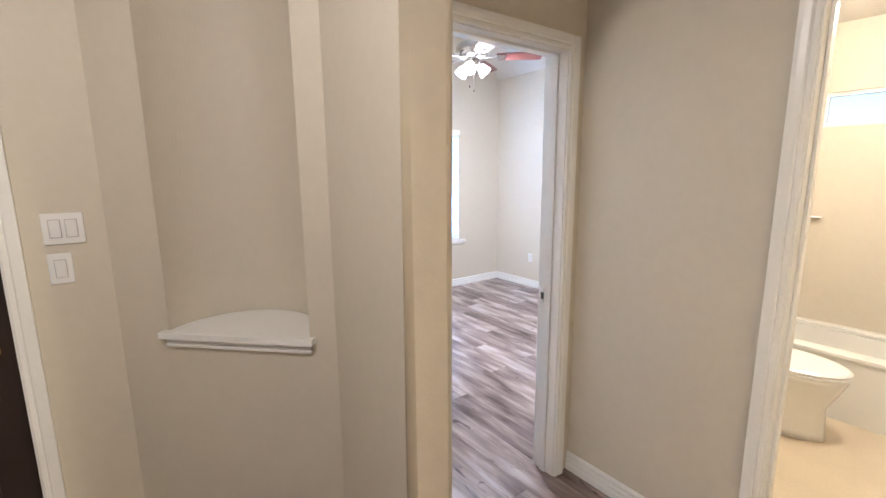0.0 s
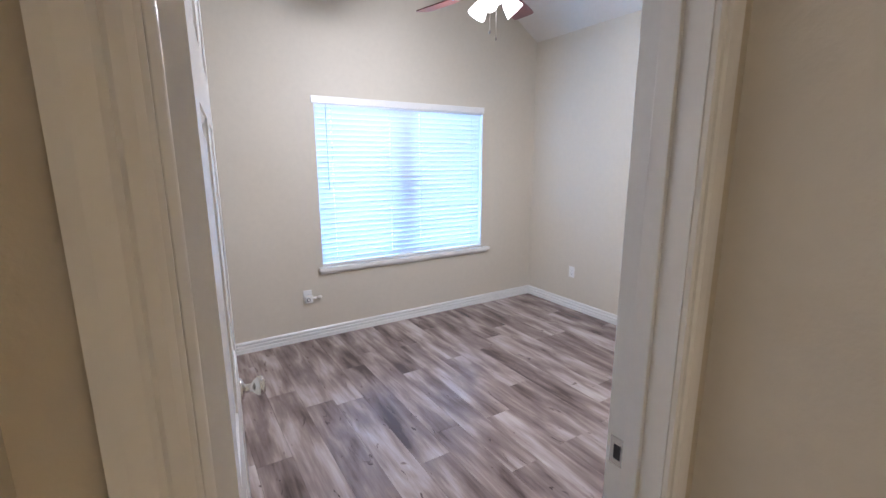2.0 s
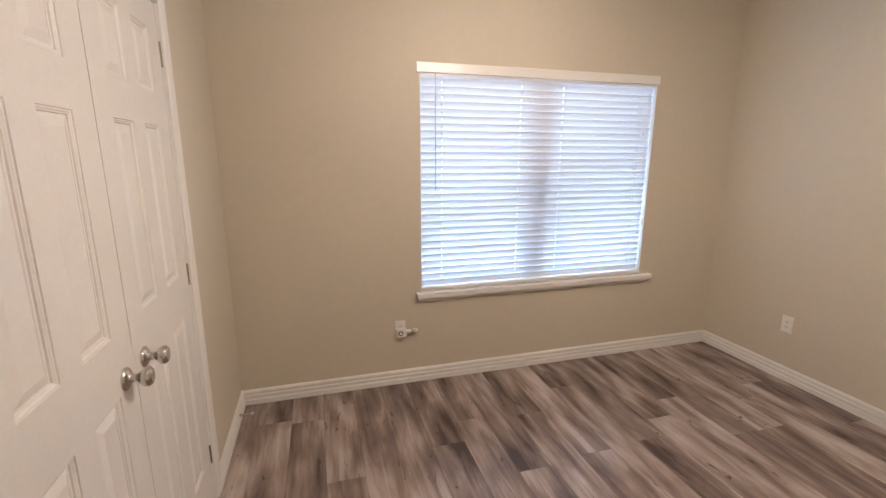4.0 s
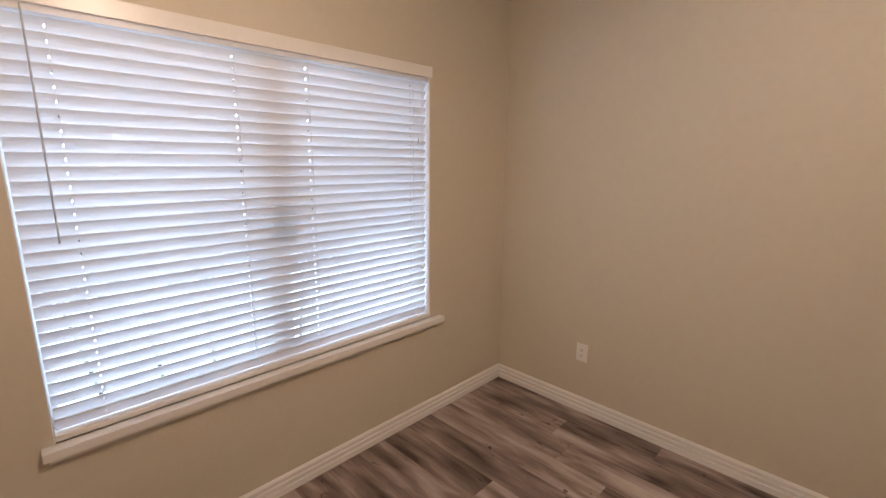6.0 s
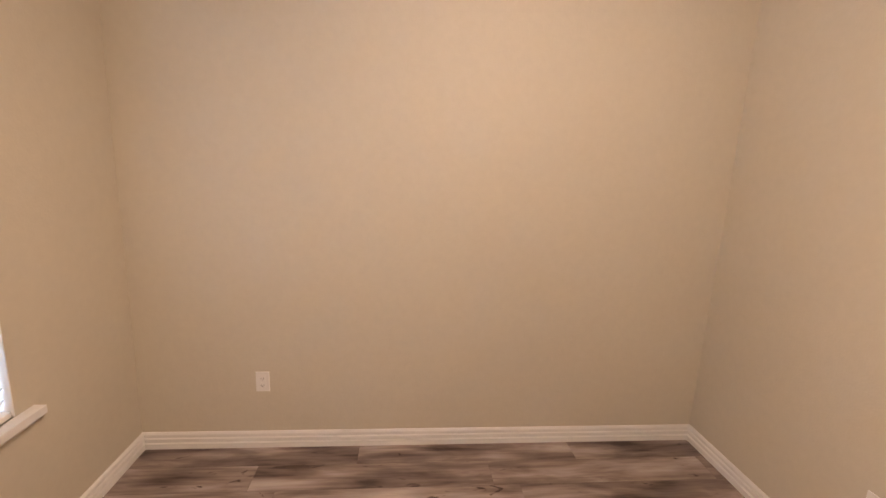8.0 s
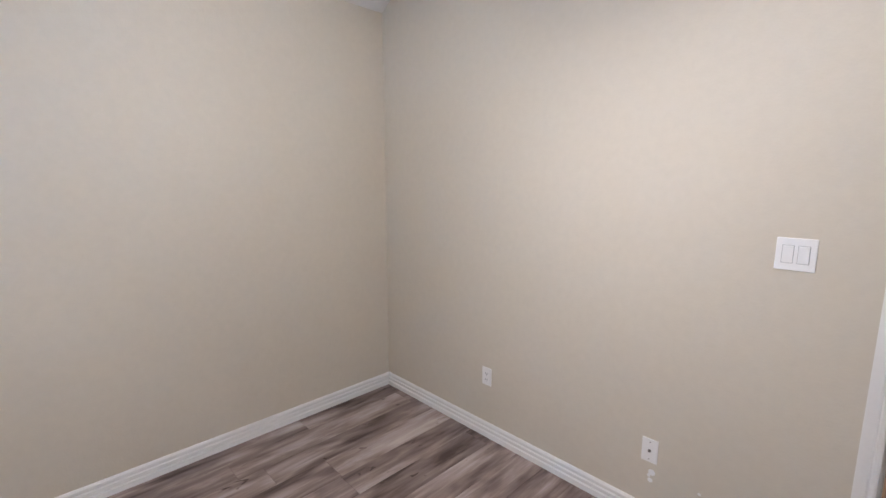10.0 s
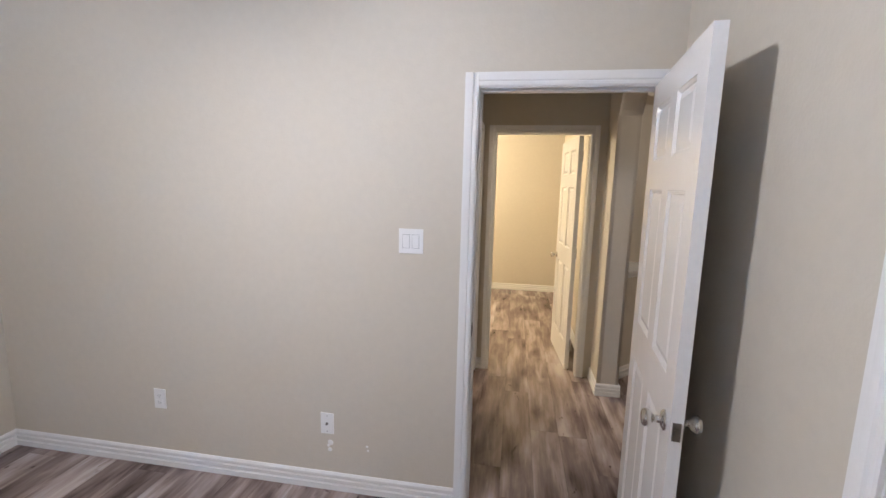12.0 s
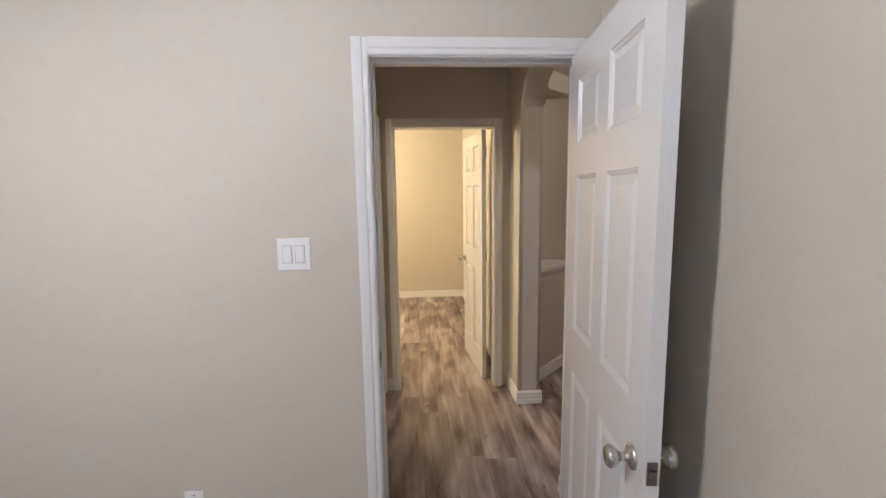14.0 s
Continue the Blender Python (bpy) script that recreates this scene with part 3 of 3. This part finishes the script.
w2 = empty("window_2", "narrow high bathroom window with a white frame", "window", kind="structure")
part("window_frame", boxes((BX + 0.02, BX + 0.07, -1.05, -1.02, 1.82, 2.05), (BX + 0.02, BX + 0.07, -0.33, -0.30, 1.82, 2.05), (BX + 0.02, BX + 0.07, -1.02, -0.33, 1.82, 1.845), (BX + 0.02, BX + 0.07, -1.02, -0.33, 2.025, 2.05)), TRIM, w2)
part("pane", boxes((BX + 0.04, BX + 0.046, -1.02, -0.33, 1.845, 2.025)), GLASS, w2).visible_shadow = False

# ---- ceiling fan ----
fan = empty("ceiling_fan", "nickel ceiling fan with cherry blades and three lit glass shades", "fan", at=(FAN.x, FAN.y, 3.340))
F = (FAN.x, FAN.y)
part("canopy", lathe([(0.02, 3.250), (0.05, 3.265), (0.068, 3.300), (0.07, 3.340)], 24, (*F, 0)), NICKEL, fan, smooth=True)
part("downrod", lathe([(0.0125, 2.578), (0.0125, 3.260)], 12, (*F, 0)), NICKEL, fan, smooth=True)
part("motor_housing", lathe([(0.05, 2.433), (0.09, 2.438), (0.125, 2.458), (0.135, 2.488), (0.13, 2.533), (0.10, 2.563), (0.05, 2.578), (0.02, 2.593)], 28, (*F, 0)), NICKEL, fan, smooth=True)
part("light_fitter", lathe([(0.015, 2.353), (0.04, 2.363), (0.055, 2.388), (0.06, 2.423), (0.045, 2.448), (0.04, 2.468)], 24, (*F, 0)), NICKEL, fan, smooth=True)
for n in range(5):
    turn = Matrix.Translation((*F, 0)) @ Matrix.Rotation(radians(-41 + 72 * n), 4, "Z")
    bm = bmesh.new()
    prof = [(0.20, 0.052), (0.30, 0.060), (0.48, 0.066), (0.55, 0.064), (0.565, 0.05)]
    edge = [(x, y) for x, y in prof] + [(x, -y) for x, y in reversed(prof)]
    rings = [[bm.verts.new((x, y, z)) for x, y in edge] for z in (-0.003, 0.003)]
    bm.faces.new(rings[0][::-1])
    bm.faces.new(rings[1])
    for i in range(len(edge)):
        bm.faces.new((rings[0][i], rings[0][(i + 1) % len(edge)], rings[1][(i + 1) % len(edge)], rings[1][i]))
    bm.transform(turn @ Matrix.Translation((0, 0, 2.452)) @ Matrix.Rotation(radians(-12), 4, "X"))
    blade = part("blade", bm, BLADE, fan, "dark cherry wood blade")
    bm = boxes((0.10, 0.23, -0.014, 0.014, -0.010, -0.004), (0.20, 0.27, -0.040, 0.040, -0.008, -0.0035), bevel=0.002)
    bm.transform(turn @ Matrix.Translation((0, 0, 2.452)) @ Matrix.Rotation(radians(-12), 4, "X"))
    part("blade_iron", bm, NICKEL, blade)
for n in range(3):
    a = radians(100 + 120 * n)
    tip = Matrix.Translation((*F, 2.410)) @ Matrix.Rotation(a, 4, "Z") @ Matrix.Translation((0.05, 0, 0)) @ Matrix.Rotation(radians(135), 4, "Y")
    bm = lathe([(0.018, 0), (0.018, 0.03), (0.024, 0.035)], 14)
    bm.transform(tip)
    part("socket", bm, NICKEL, fan, smooth=True)
    bm = bmesh.new()
    prof = [(0.022, 0.028), (0.030, 0.038), (0.040, 0.060), (0.047, 0.085), (0.052, 0.108), (0.049, 0.108), (0.044, 0.085), (0.037, 0.062), (0.027, 0.041), (0.019, 0.031)]
    rings = [[bm.verts.new((r * math.cos(math.tau * k / 20), r * math.sin(math.tau * k / 20), h)) for k in range(20)] for r, h in prof]
    for i in range(len(rings)):
        p, q = rings[i], rings[(i + 1) % len(rings)]
        for k in range(20):
            bm.faces.new((p[k], p[(k + 1) % 20], q[(k + 1) % 20], q[k]))
    bm.transform(tip)
    g = part("glass_shade", bm, SHADE, fan, "lit frosted glass shade", True)
    g.visible_shadow = False
for dx, dy, z in ((-0.012, 0.012, 2.223), (0.012, -0.012, 2.188)):
    chain = part("pull_chain", lathe([(0.0018, z + 0.012), (0.0018, 2.358)], 6, (F[0] + dx, F[1] + dy, 0)), NICKEL, fan)
    part("chain_end", lathe([(0.002, z - 0.006), (0.006, z), (0.005, z + 0.010), (0.002, z + 0.014)], 10, (F[0] + dx, F[1] + dy, 0)), BRONZE, chain)


# ---- wall plates ----
def plate(name, label, category, m, wide, tall, kind_of, group=""):
    """A wall plate in its own plane (x across, z up, y out of the wall is -1), then placed."""
    ob = empty(name, label, category, group, at=m.translation)

    def put(n, bm, mat, parent=None, lab=""):
        bm.transform(m)
        return part(n, bm, mat, parent or ob, lab)
    cover = put("cover", boxes((-wide / 2, wide / 2, -0.006, 0, -tall / 2, tall / 2), bevel=0.002), PLASTIC)
    if kind_of == "outlet":
        for z in (-0.020, 0.020):
            face = put("socket_face", boxes((-0.017, 0.017, -0.0075, -0.0062, z - 0.014, z + 0.014), bevel=0.0006), PLASTIC)
            put("slot", boxes((-0.008, -0.0055, -0.0082, -0.0076, z - 0.004, z + 0.006), (0.0055, 0.008, -0.0082, -0.0076, z - 0.003, z + 0.005), (-0.002, 0.002, -0.0082, -0.0076, z - 0.010, z - 0.006)), DARKSLOT, face)
    elif kind_of == "switch":
        for x in ((-0.023, 0.023) if wide > 0.1 else (0.0,)):
            # Grey plate behind the rocker: its rim is the gap's shade, as colour.
            put("rocker_shadow_gap", boxes((x - 0.0175, x + 0.0175, -0.0075, -0.0062, -0.033, 0.033)), GAP_SHADE)
            bm = boxes((x - 0.0155, x + 0.0155, -0.0125, -0.0077, -0.031, 0.031), bevel=0.001)
            for v in bm.verts:
                if v.co.y < -0.010 and v.co.z < 0:
                    v.co.y += 0.003
            put("rocker", bm, PLASTIC)
    elif kind_of == "coax":
        put("jack", lathe([(0.0075, 0), (0.0075, 0.003), (0.0045, 0.003), (0.0045, 0.010)], 12, (0, -0.006, 0), "-Y"), BRONZE)
        for z in (-0.042, 0.042):
            put("screw", lathe([(0.003, 0), (0.003, 0.001)], 8, (0, -0.006, z), "-Y"), NICKEL)
    return ob


def on_wall(x, y, z, yaw):
    return Matrix.Translation((x, y, z)) @ Matrix.Rotation(radians(yaw), 4, "Z")


plate("wall_outlet", "white duplex outlet on the plain beige wall", "outlet", on_wall(R, 2.64, 0.393, -90), 0.072, 0.115, "outlet", "duplex outlets")
plate("wall_outlet", "white duplex outlet low on the doorway wall", "outlet", on_wall(1.74, D, 0.40, 180), 0.072, 0.115, "outlet", "duplex outlets")
plate("cable_jack", "white cable wall plate with a metal jack", "wall plate", on_wall(0.755, D, 0.37, 180), 0.072, 0.115, "coax")
plate("light_switch", "white double rocker switch beside the bedroom door", "switch", on_wall(0.32, D, 1.348, 180), 0.118, 0.118, "switch", "light switches")
plate("light_switch", "white double rocker switch beside the dark door", "switch", on_wall(-1.772, 0.80, 1.345, 0), 0.118, 0.112, "switch", "light switches")
plate("light_switch", "white single rocker switch under the double one", "switch", on_wall(-1.795, 0.80, 1.200, 0), 0.070, 0.112, "switch", "light switches")
plate("wall_outlet", "white duplex outlet under the window with a plug-in light", "outlet", on_wall(0.185, W, 0.392, 0), 0.072, 0.115, "outlet", "duplex outlets")
nl = empty("plug_in_night_light", "white plug-in light with a dark dial and pale bulb", "night light", at=(0.185, W - 0.008, 0.377))
part("body", boxes((0.155, 0.222, W - 0.038, W - 0.0085, 0.342, 0.402), bevel=0.005), PLASTIC, nl)
part("dial", lathe([(0.016, 0), (0.016, 0.003), (0.010, 0.004)], 16, (0.182, W - 0.038, 0.372), "-Y"), DARKSLOT, nl)
part("dial_button", lathe([(0.010, 0), (0.009, 0.004)], 14, (0.182, W - 0.042, 0.372), "-Y"), PLASTIC, nl)
part("neck", lathe([(0.010, 0), (0.011, 0.025), (0.008, 0.03)], 14, (0.222, W - 0.026, 0.379), "X"), PLASTIC, nl)
part("bulb", lathe([(0.007, 0), (0.014, 0.014), (0.017, 0.030), (0.013, 0.044), (0.004, 0.050)], 16, (0.252, W - 0.026, 0.379), "X"), BULB, nl, "pale frosted bulb", True)
ds = empty("door_stop_spring", "white-tipped spring door stop on the baseboard", "door stop", at=(L + 0.015, 3.08, 0.05))
part("spring", lathe([(0.010, 0), (0.010, 0.004), (0.005, 0.006), (0.005, 0.060)], 12, (L + 0.0155, 3.08, 0.05), "X"), NICKEL, ds)
part("tip", lathe([(0.007, 0), (0.008, 0.010), (0.005, 0.014)], 12, (L + 0.0755, 3.08, 0.05), "X"), PLASTIC, ds)

patch = empty("wall_patch", "small white spackle spots on the beige wall", "patch", at=(0.745, D, 0.26))
for dx, z, size in ((0.0, 0.262, 0.016), (0.012, 0.243, 0.008), (0.004, 0.222, 0.012), (-0.20, 0.262, 0.007), (-0.205, 0.240, 0.006)):
    part("spot", lathe([(size, 0), (size * 0.8, 0.0012), (size * 0.3, 0.0016)], 12, (0.74 + dx, D, z), "Y"), PLASTIC, patch)

# ---- bathroom ----
toilet = empty("toilet", "white porcelain toilet with a closed lid", "toilet", at=(1.43, -0.35, 0.01))


def oval(cx, cy, rx, ry, z, n=28, back=0.75):
    out = []
    for k in range(n):
        a = math.tau * k / n
        x, y = rx * math.cos(a), ry * math.sin(a)
        out.append((cx + x, cy + (y * back if y > 0 else y), z))
    return out


def loft(rings):
    bm = bmesh.new()
    vs = [[bm.verts.new(p) for p in ring] for ring in rings]
    for p, q in zip(vs, vs[1:]):
        for k in range(len(p)):
            bm.faces.new((p[k], p[(k + 1) % len(p)], q[(k + 1) % len(p)], q[k]))
    bm.faces.new(vs[0][::-1])
    bm.faces.new(vs[-1])
    return bm


tx, ty = 1.47, -0.53
part("bowl", loft([oval(tx, ty + 0.02, 0.125, 0.245, 0.010, back=1.1), oval(tx, ty + 0.02, 0.118, 0.235, 0.06, back=1.1), oval(tx, ty + 0.02, 0.115, 0.230, 0.20, back=1.1),
                   oval(tx, ty, 0.150, 0.255, 0.29, back=1.0), oval(tx, ty, 0.182, 0.285, 0.36, back=0.85), oval(tx, ty, 0.185, 0.29, 0.388, back=0.85)]), PORCELAIN, toilet, smooth=True)
part("seat", loft([oval(tx, ty, 0.187, 0.293, 0.390), oval(tx, ty, 0.190, 0.298, 0.397), oval(tx, ty, 0.187, 0.295, 0.404)]), PLASTIC, toilet)
part("lid", loft([oval(tx, ty, 0.187, 0.293, 0.407), oval(tx, ty, 0.190, 0.297, 0.414), oval(tx, ty, 0.175, 0.28, 0.424)]), PLASTIC, toilet)
part("tank", boxes((tx - 0.20, tx + 0.20, -0.20, -0.012, 0.388, 0.74), bevel=0.02), PORCELAIN, toilet)
part("tank_lid", boxes((tx - 0.21, tx + 0.21, -0.21, -0.010, 0.742, 0.775), bevel=0.010), PORCELAIN, toilet)
for child in toilet.children:
    child.data.transform(Matrix.Diagonal((1, 1, 1.04, 1)))
    child.data.transform(Matrix.Translation((0, 0, -0.001)))
tub = empty("bathtub", "white built-in bathtub along the wall", "bathtub", at=(2.12, -0.8, 0.01))
ux0, ux1, uy0, uy1 = 1.80, BX - 0.002, S + 0.005, -0.006
part("apron", boxes((ux0, ux0 + 0.03, uy0, uy1, 0.010, 0.40)), PORCELAIN, tub)
part("rim", boxes((ux0 - 0.01, ux0 + 0.09, uy0, uy1, 0.401, 0.43), (ux1 - 0.07, ux1, uy0, uy1, 0.401, 0.43), (ux0 + 0.09, ux1 - 0.07, uy0, uy0 + 0.09, 0.401, 0.43), (ux0 + 0.09, ux1 - 0.07, uy1 - 0.09, uy1, 0.401, 0.43), bevel=0.006), PORCELAIN, tub)
part("basin", boxes((ux0 + 0.07, ux0 + 0.095, uy0 + 0.07, uy1 - 0.07, 0.05, 0.40), (ux1 - 0.075, ux1 - 0.05, uy0 + 0.07, uy1 - 0.07, 0.05, 0.40), (ux0 + 0.095, ux1 - 0.075, uy0 + 0.07, uy1 - 0.07, 0.05, 0.07)), PORCELAIN, tub)
dish = empty("soap_dish", "small white ceramic soap dish on the tub wall", "soap dish", at=(BX, -0.355, 1.19))
part("tray", boxes((BX - 0.06, BX - 0.001, -0.395, -0.315, 1.186, 1.198), bevel=0.006), PORCELAIN, dish)


def flush_light(x, y, z, label):
    ob = empty("ceiling_light", label, "lamp", "flush ceiling lights", at=(x, y, z))
    part("base", lathe([(0.15, z - 0.025), (0.155, z - 0.018), (0.155, z)], 28, (x, y, 0)), NICKEL, ob, smooth=False)
    g = part("diffuser", lathe([(0.02, z - 0.10), (0.07, z - 0.095), (0.11, z - 0.075), (0.135, z - 0.045), (0.14, z - 0.026)], 28, (x, y, 0)), SHADE, ob, "lit frosted diffuser", True)
    g.visible_shadow = False


flush_light(-2.05, -0.75, 2.5, "round flush ceiling light lit warm in the entry")
flush_light(1.2, -0.9, 2.5, "round flush ceiling light lit warm in the bathroom")
flush_light(1.15, -3.2, 2.5, "round flush ceiling light lit warm in the second bedroom")

# ---- outdoors ----
bm = boxes((-60, 60, -60, 60, -0.35, -0.25))
tagged(part("ground", bm, GROUND, None, "green lawn round the house"), category="ground", kind="structure")


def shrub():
    """A loose shrub added close outside the window to mottle the daylight on the blind: forked stems and many small
    folded leaves with gaps between the clumps.
    """
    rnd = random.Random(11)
    thing = empty("shrub", "loose leafy shrub added close outside the window to mottle the daylight", "shrub", at=(1.2, 3.72, -0.25))
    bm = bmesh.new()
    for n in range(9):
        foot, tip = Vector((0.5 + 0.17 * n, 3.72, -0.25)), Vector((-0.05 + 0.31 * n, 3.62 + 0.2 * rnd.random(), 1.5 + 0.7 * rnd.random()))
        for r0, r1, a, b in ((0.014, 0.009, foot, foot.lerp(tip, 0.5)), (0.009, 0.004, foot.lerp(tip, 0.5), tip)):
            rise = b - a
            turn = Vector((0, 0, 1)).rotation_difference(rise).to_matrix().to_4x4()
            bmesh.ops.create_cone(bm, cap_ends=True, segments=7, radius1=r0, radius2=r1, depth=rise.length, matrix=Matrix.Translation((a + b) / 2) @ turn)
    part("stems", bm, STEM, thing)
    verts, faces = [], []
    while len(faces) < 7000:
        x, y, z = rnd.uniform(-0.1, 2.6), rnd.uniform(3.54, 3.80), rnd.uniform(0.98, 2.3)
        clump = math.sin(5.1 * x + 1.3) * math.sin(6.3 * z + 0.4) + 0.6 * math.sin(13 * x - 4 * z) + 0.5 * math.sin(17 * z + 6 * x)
        # Oval kept free of leaves, so that a bright patch falls on the slats.
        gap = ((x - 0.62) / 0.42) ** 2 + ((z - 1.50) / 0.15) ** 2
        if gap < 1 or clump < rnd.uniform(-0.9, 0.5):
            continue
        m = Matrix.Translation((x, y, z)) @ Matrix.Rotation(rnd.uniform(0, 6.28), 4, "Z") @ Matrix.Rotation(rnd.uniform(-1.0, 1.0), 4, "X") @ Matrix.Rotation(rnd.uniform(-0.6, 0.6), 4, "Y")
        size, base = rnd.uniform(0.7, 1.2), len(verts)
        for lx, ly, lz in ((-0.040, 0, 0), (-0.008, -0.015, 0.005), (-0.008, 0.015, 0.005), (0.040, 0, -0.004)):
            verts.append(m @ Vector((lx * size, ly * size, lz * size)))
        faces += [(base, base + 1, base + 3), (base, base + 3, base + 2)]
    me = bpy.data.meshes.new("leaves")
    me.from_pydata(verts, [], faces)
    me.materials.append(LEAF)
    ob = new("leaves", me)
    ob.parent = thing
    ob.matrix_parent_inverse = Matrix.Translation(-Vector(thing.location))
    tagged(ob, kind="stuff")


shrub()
fence = empty("fence", "weathered cedar board fence across the yard", "fence", at=(1, 9.5, -0.25))
board = None
for n in range(90):
    x = -6.0 + 0.155 * n
    if board is None:
        board = part("board", boxes((0, 0.145, 0, 0.02, 0, 1.8)), FENCE, fence)
        ob = board
    else:
        ob = new("board", board.data)
        ob.parent = fence
        ob.matrix_parent_inverse = Matrix.Translation(-Vector(fence.location))
    ob.location = (x, 9.5, -0.25)
part("rail", boxes((-6, 7.95, 9.521, 9.56, 0.1, 0.19), (-6, 7.95, 9.521, 9.56, 1.2, 1.29)), FENCE, fence)

# ---- floor planks ----
floor = structure("floor", boxes((-1.02, R + 0.05, -4.75, W + 0.05, -0.10, -0.006), (-3.3, -1.02, -2.30, 0.9, -0.10, -0.006)), UNDER, "grey-brown oak plank floor")
rnd = random.Random(5)
PW, PL, JOINT = 0.182, 1.22, 0.0005
x = -3.24
while x < R:
    x1 = min(x + PW, R + 0.02)
    y = -4.85 - rnd.random() * PL
    south, north = (-4.75, W + 0.02) if x1 > -1.02 else (-2.30, 0.9)
    while y < W:
        ya, yb = max(y, south), min(y + PL, north)
        if yb - ya > 0.05:
            w2x, ly = (x1 - x) / 2 - JOINT, (yb - ya) / 2 - JOINT
            bm = bmesh.new()
            top = [bm.verts.new((sx * (w2x - 0.0007), sy * (ly - 0.0007), 0)) for sx, sy in ((-1, -1), (1, -1), (1, 1), (-1, 1))]
            low = [bm.verts.new((sx * w2x, sy * ly, -0.0007)) for sx, sy in ((-1, -1), (1, -1), (1, 1), (-1, 1))]
            foot = [bm.verts.new((sx * w2x, sy * ly, -0.006)) for sx, sy in ((-1, -1), (1, -1), (1, 1), (-1, 1))]
            bm.faces.new(top)
            for p, q in ((low, top), (foot, low)):
                for i in range(4):
                    bm.faces.new((p[i], p[(i + 1) % 4], q[(i + 1) % 4], q[i]))
            ob = part("plank", bm, OAK, floor)
            ob.location = ((x + x1) / 2, (ya + yb) / 2, 0)
        y += PL
    x += PW
